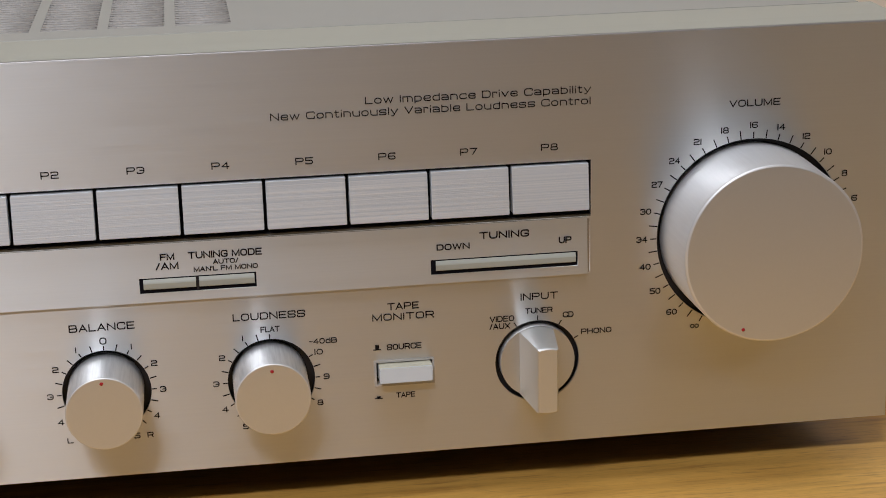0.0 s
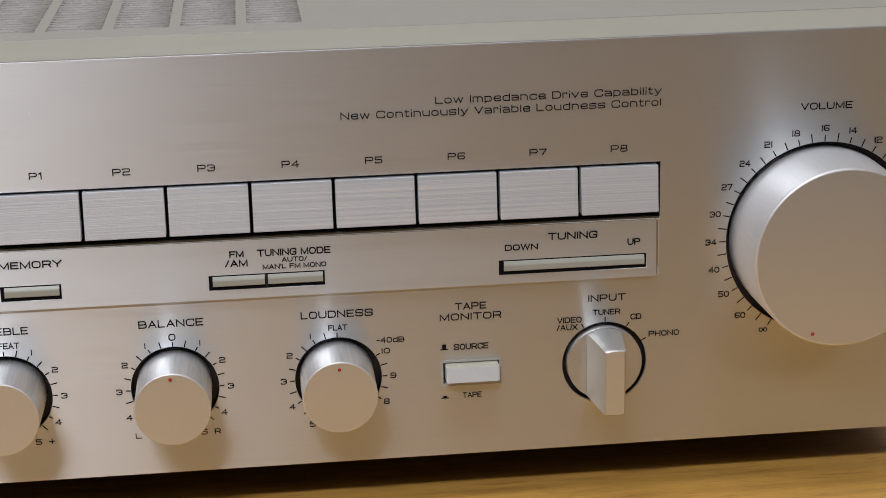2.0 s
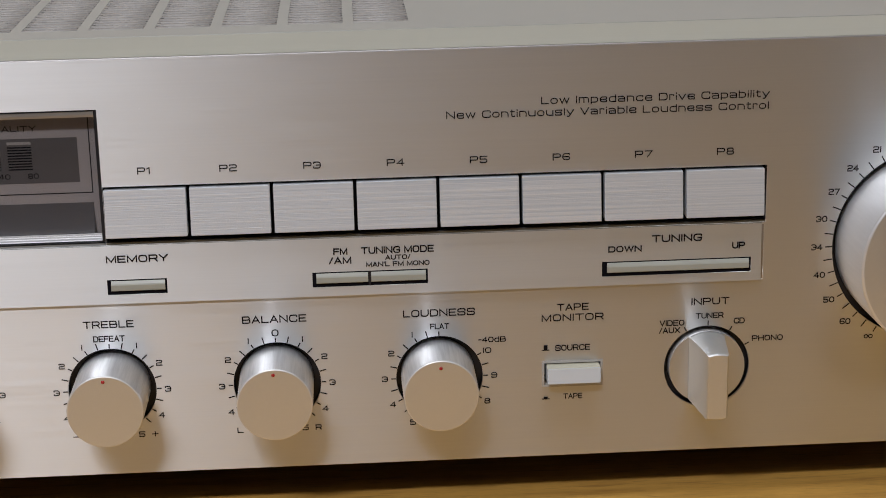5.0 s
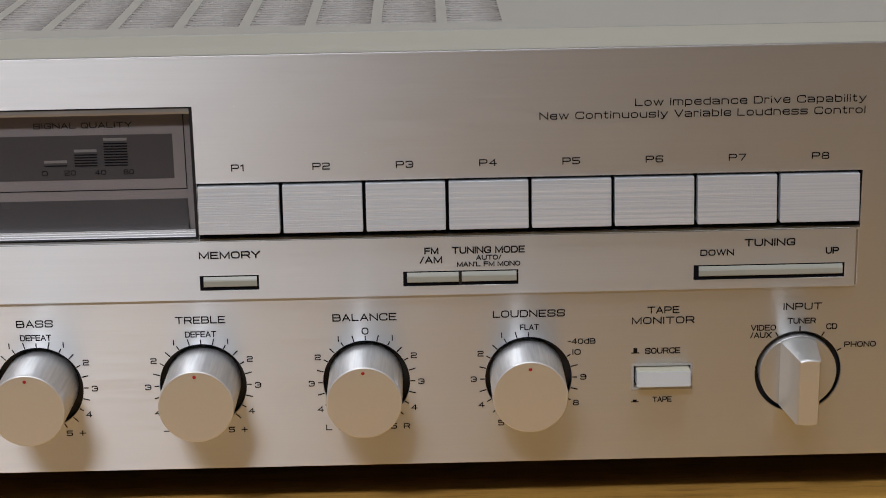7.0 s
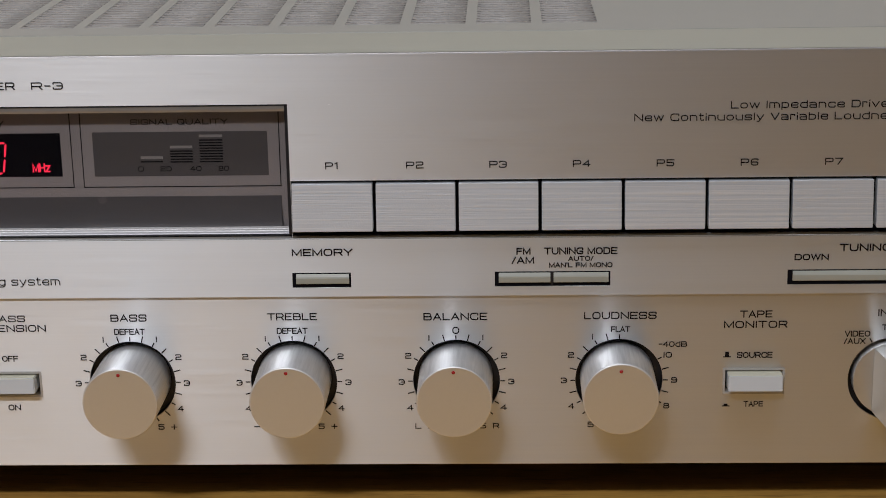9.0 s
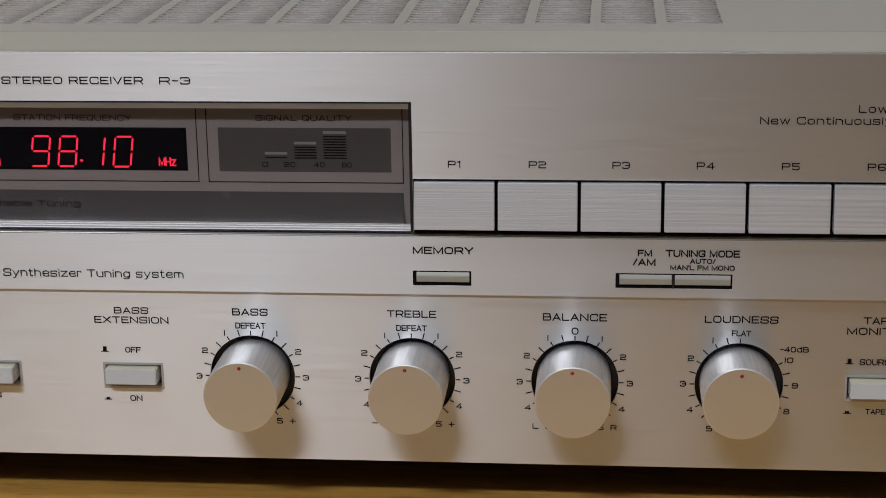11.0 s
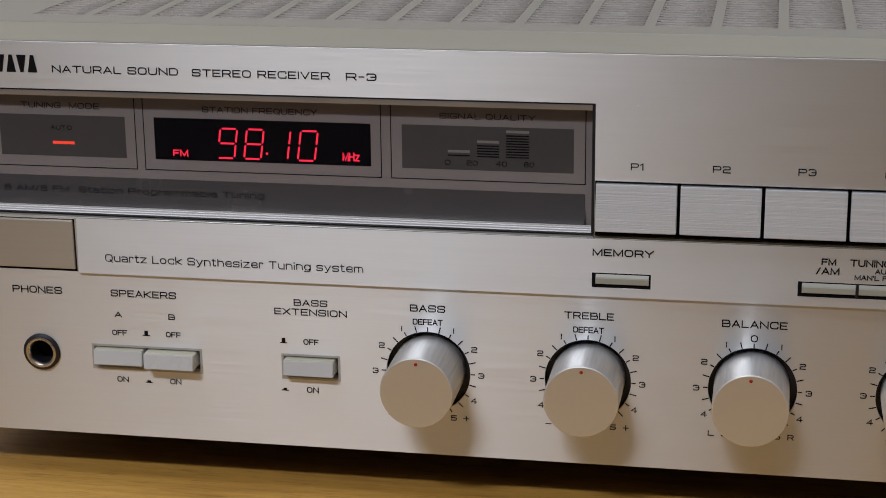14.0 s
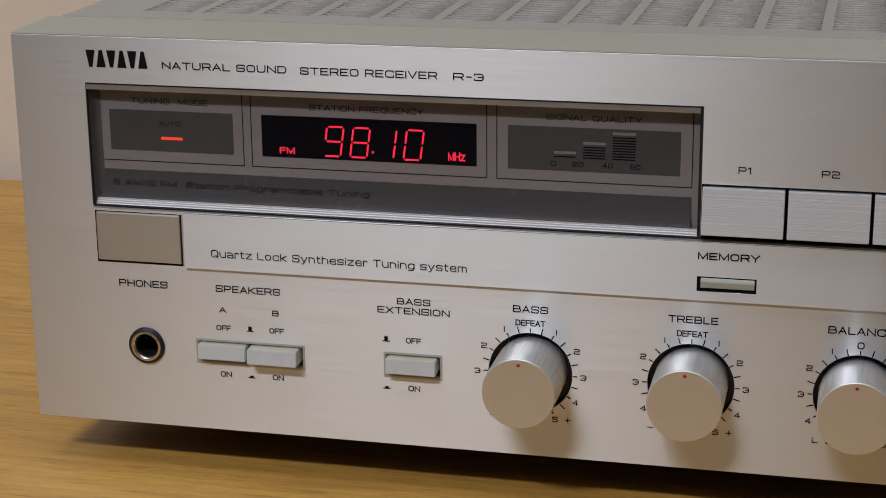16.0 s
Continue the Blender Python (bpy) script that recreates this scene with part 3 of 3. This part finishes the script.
# input selector: a flat disc with a tapered grip
def selector(x, z):
    part("knob_well", lathe(x, z, [(RING - 0.01, 1.1, 0), (RING - 0.03, 4.0, 0), (0.0, 4.0, 0)], 96), BLACK, receiver)
    made = part("input_selector", lathe(x, z, [(9.9, 3.5, 0), (9.9, -0.4, 1), (9.82, -0.5, 1), (0.0, -0.5, 1)], 96), [KNOB_SIDE, PANEL], receiver, "satin aluminium selector with a tapered grip")
    bm = bmesh.new()
    rows = []
    for y, half, tall in ((-0.7, 4.6, 9.75), (-8.0, 3.6, 9.4), (-15.0, 2.75, 9.05), (-15.35, 2.62, 8.9), (-15.6, 2.3, 8.6)):
        ring = []
        for s in (1, -1):
            for i in range(9):
                u = -half + 2 * half * i / 8
                h = math.sqrt(max(tall * tall - u * u, 0.1))
                ring.append(bm.verts.new(W(x - 0.3 + s * u, y, z + s * h)))
        rows.append(ring)
    for a, b in zip(rows, rows[1:]):
        for i in range(len(a)):
            j = (i + 1) % len(a)
            bm.faces.new((a[i], a[j], b[j], b[i]))
    bm.faces.new(rows[-1]), bm.faces.new(rows[0][::-1])
    for f in bm.faces:
        f.smooth = True
    grip = part("grip", bm, KNOB_FACE, made, "tapered finger grip")
    grip.data.set_sharp_from_angle(angle=radians(32))


selector(INPUT_X, DIAL_Z)

# headphone jack
part("phones_jack", lathe(33.95, DIAL_Z, [(5.2, 1.5, 0), (5.2, -0.5, 0), (4.9, -0.8, 0), (4.3, -0.9, 1), (4.0, -1.1, 1), (3.5, -0.9, 1), (3.2, 0.2, 2), (3.1, 6.0, 2), (0.0, 8.5, 2)], 64), [BLACK, BRASS, BLACK], receiver, "round headphone socket with nickel rim")

# ---- display window ----
display = part("display_plate", sheet([rect(20.5, 185.2, 64.0, 97.8)], 4.0, 5.0), PLATE, receiver, "taupe plate behind the display window")
part("window_floor", boxes(20.52, 184.88, 0.3, 4.0, 63.12, 63.5), FLOOR_TRIM, display, "dull grey ledge below the display")
profile_bar("window_lip", [(0.3, 95.95), (0.25, 96.5), (0.3, 97.35), (1.68, 97.35), (1.68, 95.95)], 20.6, 184.38, LIP, display, "bright lip above the display")
profile_bar("window_sill", [(1.2, 63.52), (1.2, 64.0), (1.6, 64.2), (1.65, 64.6), (2.0, 64.75), (2.05, 65.1), (2.35, 65.2), (2.4, 65.5), (2.66, 65.6), (2.66, 63.52)], 21.0, 184.6, SILL, display, "bright stepped sill inside the window")


def printed(x0, x1, z0, z1, material, y=3.96, name="printed_field"):
    bm = bmesh.new()
    bm.faces.new([bm.verts.new(W(x, y, z)) for x, z in rect(x0, x1, z0, z1)])
    return part(name, bm, material, display)


def outline(x0, x1, z0, z1, y=3.96, w=0.25):
    bm = bmesh.new()
    for a, b, c, d in ((x0, x1, z0, z0 + w), (x0, x1, z1 - w, z1), (x0, x0 + w, z0 + w, z1 - w), (x1 - w, x1, z0 + w, z1 - w)):
        bm.faces.new([bm.verts.new(W(x, y, z)) for x, z in rect(a, b, c, d)])
    part("printed_frame", bm, INK, display)


for x0, x1, z0, z1 in ((22.6, 63.3, 75.8, 96.2), (65.4, 129.6, 75.8, 96.2), (132.0, 182.5, 75.8, 96.2)):
    outline(x0, x1, z0, z1)
printed(25.2, 60.4, 78.8, 90.0, FIELD)
printed(68.4, 126.8, 78.8, 90.1, LCD, name="display_window")
printed(135.0, 179.4, 78.7, 90.2, FIELD)
band = bmesh.new()
ring = [[band.verts.new(W(x, y, z)) for x in (22.0, 182.4)] for y, z in ((3.95, 73.4), (3.9, 71.8), (3.8, 70.2), (3.62, 68.7), (3.35, 67.4), (2.98, 66.3), (2.7, 65.7))]
for a, b in zip(ring, ring[1:]):
    band.faces.new((a[0], a[1], b[1], b[0])).smooth = True
part("smoked_band", band, BAND, display, "smoked glossy band, curved outward at its foot")
IN = dict(y=3.92, material=DIM)
lettering("TUNING  MODE", 31.6, 53.6, 91.8, 1.6, display, **IN)
lettering("STATION FREQUENCY", 81.8, 112.8, 91.8, 1.6, display, **IN)
lettering("SIGNAL QUALITY", 144.9, 169.6, 92.0, 1.5, display, **IN)
lettering("AUTO", 39.5, 45.5, 86.0, 1.2, display, y=3.92)
lettering("8 AM/8 FM  Station Programmable Tuning", 25.2, 97.9, 69.0, 1.7, display, y=3.6, material=FAINT)
for word, x, w in (("0", 146.9, 1.6), ("20", 153.3, 2.9), ("40", 160.9, 2.9), ("80", 168.0, 2.7)):
    centred(word, x, 80.6, w, 1.35, display, y=3.92)
printed(39.9, 46.0, 82.1, 82.9, ORANGE, 3.9, "lit_bar")
for x0, x1, top in ((147.0, 152.7, 83.9), (154.6, 160.3, 86.6), (162.1, 168.0, 89.4)):
    printed(x0, x1, top - 0.7, top, GREY_BAR, 3.9, "grey_bar")
    z = top - 1.6
    while z > 81.8:
        printed(x0, x1, z, z + 0.35, INK, 3.9, "dark_bar")
        z -= 0.7

# seven-segment figures
SEGMENTS = {"9": "abcdfg", "8": "abcdefg", "1": "bc", "0": "abcdef"}


def figure(ch, x, z):
    wide, tall, t, lean = 4.55, 7.9, 0.5, 0.14
    h = tall / 2
    bars = {"a": (0, tall, wide, tall), "g": (0, h, wide, h), "d": (0, 0, wide, 0), "f": (0, h, 0, tall), "e": (0, 0, 0, h), "b": (wide, h, wide, tall), "c": (wide, 0, wide, h)}
    for s in SEGMENTS[ch]:
        x0, z0, x1, z1 = bars[s]
        d = Vector((x1 - x0, z1 - z0)).normalized()
        n = Vector((-d.y, d.x)) * t / 2
        a, b = Vector((x0, z0)) + d * 0.5, Vector((x1, z1)) - d * 0.5
        ring = [a - d * 0.25, a + n, b + n, b + d * 0.25, b - n, a - n]
        bm = bmesh.new()
        bm.faces.new([bm.verts.new(W(x + p.x + lean * p.y, 3.9, z + p.y)) for p in ring])
        part("display_segment", bm, RED, display, "lit red display segment")


for ch, x in (("9", 85.5), ("8", 92.7), ("1", 99.9), ("0", 107.2)):
    figure(ch, x, 79.75)
printed(98.65, 99.25, 81.0, 81.6, RED, 3.9, "display_point")
lettering("FM", 73.3, 77.5, 79.8, 1.8, display, y=3.9, material=RED, name="lit_lettering", stroke=0.2)
lettering("MHz", 119.2, 123.8, 80.0, 2.3, display, y=3.9, material=RED, name="lit_lettering", stroke=0.15)
part("window_bezel", sheet([rect(20.52, 185.18, 64.02, 97.78), rect(20.56, 184.4, 64.05, 97.4)], 0.12, 1.6), BLACK, display, "thin black rim of the window")
side = bmesh.new()
ring = [[side.verts.new(W(x, y, z)) for z in (64.4, 97.4)] for x, y in ((20.52, 1.7), (20.75, 2.2), (21.3, 3.0), (22.1, 3.7), (22.9, 3.93))]
for a, b in zip(ring, ring[1:]):
    side.faces.new((a[0], b[0], b[1], a[1])).smooth = True
part("window_side", side, RECESS, display, "dark curved side of the window recess")
pane = part("window_pane", boxes(20.6, 184.8, 1.7, 2.3, 64.5, 97.6), GLASS, display, "clear display window")
pane.visible_shadow = False

# ---- lettering on the panel ----
for k in range(8):
    x = 185.5 + (k + 0.5) * STEP - 0.1
    half = 1.65 if k == 0 else 2.2
    lettering("P%d" % (k + 1), x - half, x + half, 81.1, 1.8, panel)
PANEL_WORDS = [
    ("Low Impedance Drive Capability", 294.9, 352.4, 95.6, 1.9), ("New Continuously Variable Loudness Control", 271.2, 352.3, 92.6, 1.9),
    ("VOLUME", 388.7, 402.3, 89.75, 1.85), ("INPUT", 333.7, 343.6, 41.35, 1.9), ("TUNER", 334.9, 342.2, 37.6, 1.55), ("VIDEO", 325.5, 332.0, 35.9, 1.6), ("/AUX", 325.4, 330.9, 33.9, 1.6),
    ("CD", 344.9, 347.8, 35.9, 1.6), ("PHONO", 349.8, 358.0, 30.9, 1.55), ("LOUDNESS", 259.1, 277.6, 41.0, 1.95), ("FLAT", 266.0, 270.9, 37.5, 1.55), ("-40dB", 278.3, 285.5, 33.4, 1.5),
    ("TAPE", 298.8, 307.0, 41.2, 1.9), ("MONITOR", 294.8, 310.9, 38.4, 1.9), ("SOURCE", 298.3, 307.4, 30.25, 1.65), ("TAPE", 300.4, 305.4, 16.9, 1.5), ("BALANCE", 218.0, 234.4, 40.95, 2.0),
    ("TREBLE", 177.8, 190.6, 41.2, 1.95), ("DEFEAT", 180.1, 188.1, 37.5, 1.65), ("BASS", 137.2, 146.6, 41.1, 1.95), ("DEFEAT", 137.9, 145.9, 37.5, 1.65), ("PHONES", 26.8, 41.0, 41.25, 2.0),
    ("SPEAKERS", 54.9, 73.3, 41.3, 1.95), ("A", 55.6, 57.7, 35.4, 1.6), ("B", 70.8, 72.7, 35.4, 1.6), ("OFF", 54.6, 58.8, 30.25, 1.55), ("OFF", 69.8, 74.0, 30.4, 1.55), ("ON", 55.2, 58.5, 16.8, 1.6),
    ("ON", 70.3, 73.5, 16.9, 1.6), ("BASS", 105.8, 115.0, 41.15, 1.8), ("EXTENSION", 100.4, 120.2, 38.5, 1.85), ("OFF", 108.1, 112.3, 30.3, 1.6), ("ON", 108.6, 111.9, 16.7, 1.65),
    ("NATURAL SOUND", 42.8, 77.2, 102.2, 1.95), ("STEREO RECEIVER", 80.9, 117.5, 102.1, 1.95), ("R-3", 121.6, 129.6, 102.1, 1.9), ("0", 225.35, 227.15, 37.25, 1.9),
]
for words, x0, x1, base, cap in PANEL_WORDS:
    lettering(words, x0, x1, base, cap, panel, stroke=0.135 if base > 91 and x0 > 200 else 0.158)
for words, x0, x1, base, cap in (("MEMORY", 184.9, 200.4, 58.55, 1.9), ("FM", 241.9, 245.5, 58.55, 1.75), ("/AM", 240.7, 246.4, 56.15, 1.85), ("TUNING MODE", 248.9, 267.4, 58.5, 1.85), ("AUTO/", 255.0, 261.4, 56.8, 1.3),
                                 ("MAN'L FM MONO", 250.1, 266.2, 55.1, 1.3), ("TUNING", 323.1, 336.0, 58.8, 1.95), ("DOWN", 311.9, 320.5, 56.55, 1.65), ("UP", 343.8, 347.2, 56.4, 1.8), ("Quartz Lock Synthesizer Tuning system", 54.3, 125.1, 51.3, 2.1)):
    lettering(words, x0, x1, base, cap, strip, y=-0.36 - LEAN * (62.9 - base), stroke=0.118 if cap > 2 else 0.18 if cap > 1.82 else 0.195)

# maker's mark as plain dark blocks
for k in range(6):
    x = 21.2 + k * 2.96
    bm = bmesh.new()
    low, high = ((0.1, 2.7), (0.95, 1.85)) if k % 2 else ((0.95, 1.85), (0.1, 2.7))
    bm.faces.new([bm.verts.new(W(x + px, -0.1, pz)) for px, pz in ((low[0], 102.1), (low[1], 102.1), (high[1], 106.7), (high[0], 106.7))])
    part("maker_mark", bm, INK, panel)


# in and out symbols beside the switches
def symbol(x, z, out):
    bm = bmesh.new()
    h = 1.5 if out else 0.75
    for a, b, c, d in ((x, x + 2.0, z, z + 0.28), (x + 0.5, x + 1.5, z + 0.28, z + h)):
        bm.faces.new([bm.verts.new(W(px, -0.1, pz)) for px, pz in rect(a, b, c, d)])
    part("switch_symbol", bm, INK, panel)


for x in (63.3, 101.65, 294.8):
    symbol(x, 30.45, True)
    symbol(x, 16.95, False)


# dials
def dial_ticks(cx, cz, ring, angles, short, long, labelled):
    for a in angles:
        bm = bmesh.new()
        tick(bm, cx, cz, ring + 0.1, ring + (short if a in labelled else long), a)
        part("dial_tick", bm, INK, panel)


MARKS = [a for a in range(-150, 151, 15)]
for key in ("bass", "treble", "balance"):
    x = KNOBS[key]
    dial_ticks(x, DIAL_Z, RING, MARKS, 1.3, 1.9, (0, 30, 60, 90, 120, 150, -30, -60, -90, -120, -150))
    for n in range(1, 6):
        for s in (1, -1):
            px, pz = on_dial(x, DIAL_Z, 13.75 if n == 1 else 14.2, 30.3 * n * s)
            centred("I" if n == 1 else str(n), px, pz, 0.3 if n == 1 else 1.6, 1.55, panel)
    for s, word in ((1, "R" if key == "balance" else "+"), (-1, "L" if key == "balance" else "-")):
        px, pz = on_dial(x, DIAL_Z, 16.1, s * 141)
        centred(word, px, pz, 1.6, 1.5, panel)
x = KNOBS["loudness"]
dial_ticks(x, DIAL_Z, RING, [a for a in MARKS if a <= 0 or 60 <= a <= 120], 1.3, 1.9, (0, -30, -60, -90, -120, -150, 60, 90, 120))
for word, a in (("1", -30), ("2", -60.5), ("3", -90), ("4", -120), ("5", -149.5), ("10", 61), ("9", 90), ("8", 120)):
    px, pz = on_dial(x, DIAL_Z, 13.75 if word == "1" else 14.2, a)
    centred(word.replace("1", "I"), px, pz, {"1": 0.3, "10": 2.2}.get(word, 1.6), 1.55, panel)
dial_ticks(INPUT_X, DIAL_Z, RING, (-29, 0.5, 30.5, 60), 1.4, 1.4, ())
VOLUME = [("16", 0), ("14", 14.7), ("12", 29.4), ("10", 44.2), ("8", 59.5), ("6", 74.4), ("18", -15.4), ("21", -30.5), ("24", -45.4), ("27", -60.2), ("30", -75.2), ("34", -90), ("40", -104.8), ("50", -119.1), ("60", -134)]
dial_ticks(VOL_X, VOL_Z, VOL_RING, [-150 + 7.5 * k for k in range(34)], 1.8, 2.4, [15 * k for k in range(-10, 11)])
for word, a in VOLUME:
    px, pz = on_dial(VOL_X, VOL_Z, 29.0 if a > -20 else 29.4, a)
    centred(word.replace("1", "I"), px, pz, 1.6 if len(word) == 1 else 2.1 if "1" in word else 2.9, 1.65, panel)
bm = bmesh.new()
px, pz = on_dial(VOL_X, VOL_Z, 28.9, -149.2)
for s in (-1, 1):
    ring = [[bm.verts.new(W(px + s * 0.6 + r * math.cos(a), -0.1, pz + r * math.sin(a))) for a in [2 * math.pi * i / 16 for i in range(16)]] for r in (0.6, 0.36)]
    for i in range(16):
        bm.faces.new((ring[0][i], ring[0][(i + 1) % 16], ring[1][(i + 1) % 16], ring[1][i]))
part("infinity_symbol", bm, INK, panel)

# two fine scratches in the panel
for x, z, wide, tall in ((195.4, 97.6, 0.55, 0.14), (227.6, 85.2, 0.4, 0.12)):
    bm = bmesh.new()
    bm.faces.new([bm.verts.new(W(px, -0.03, pz)) for px, pz in ((x, z), (x + wide, z + 0.04), (x + wide * 0.8, z + tall), (x + wide * 0.1, z + tall * 0.7))])
    part("scratch", bm, SCRATCH, panel, "small bright scratch")
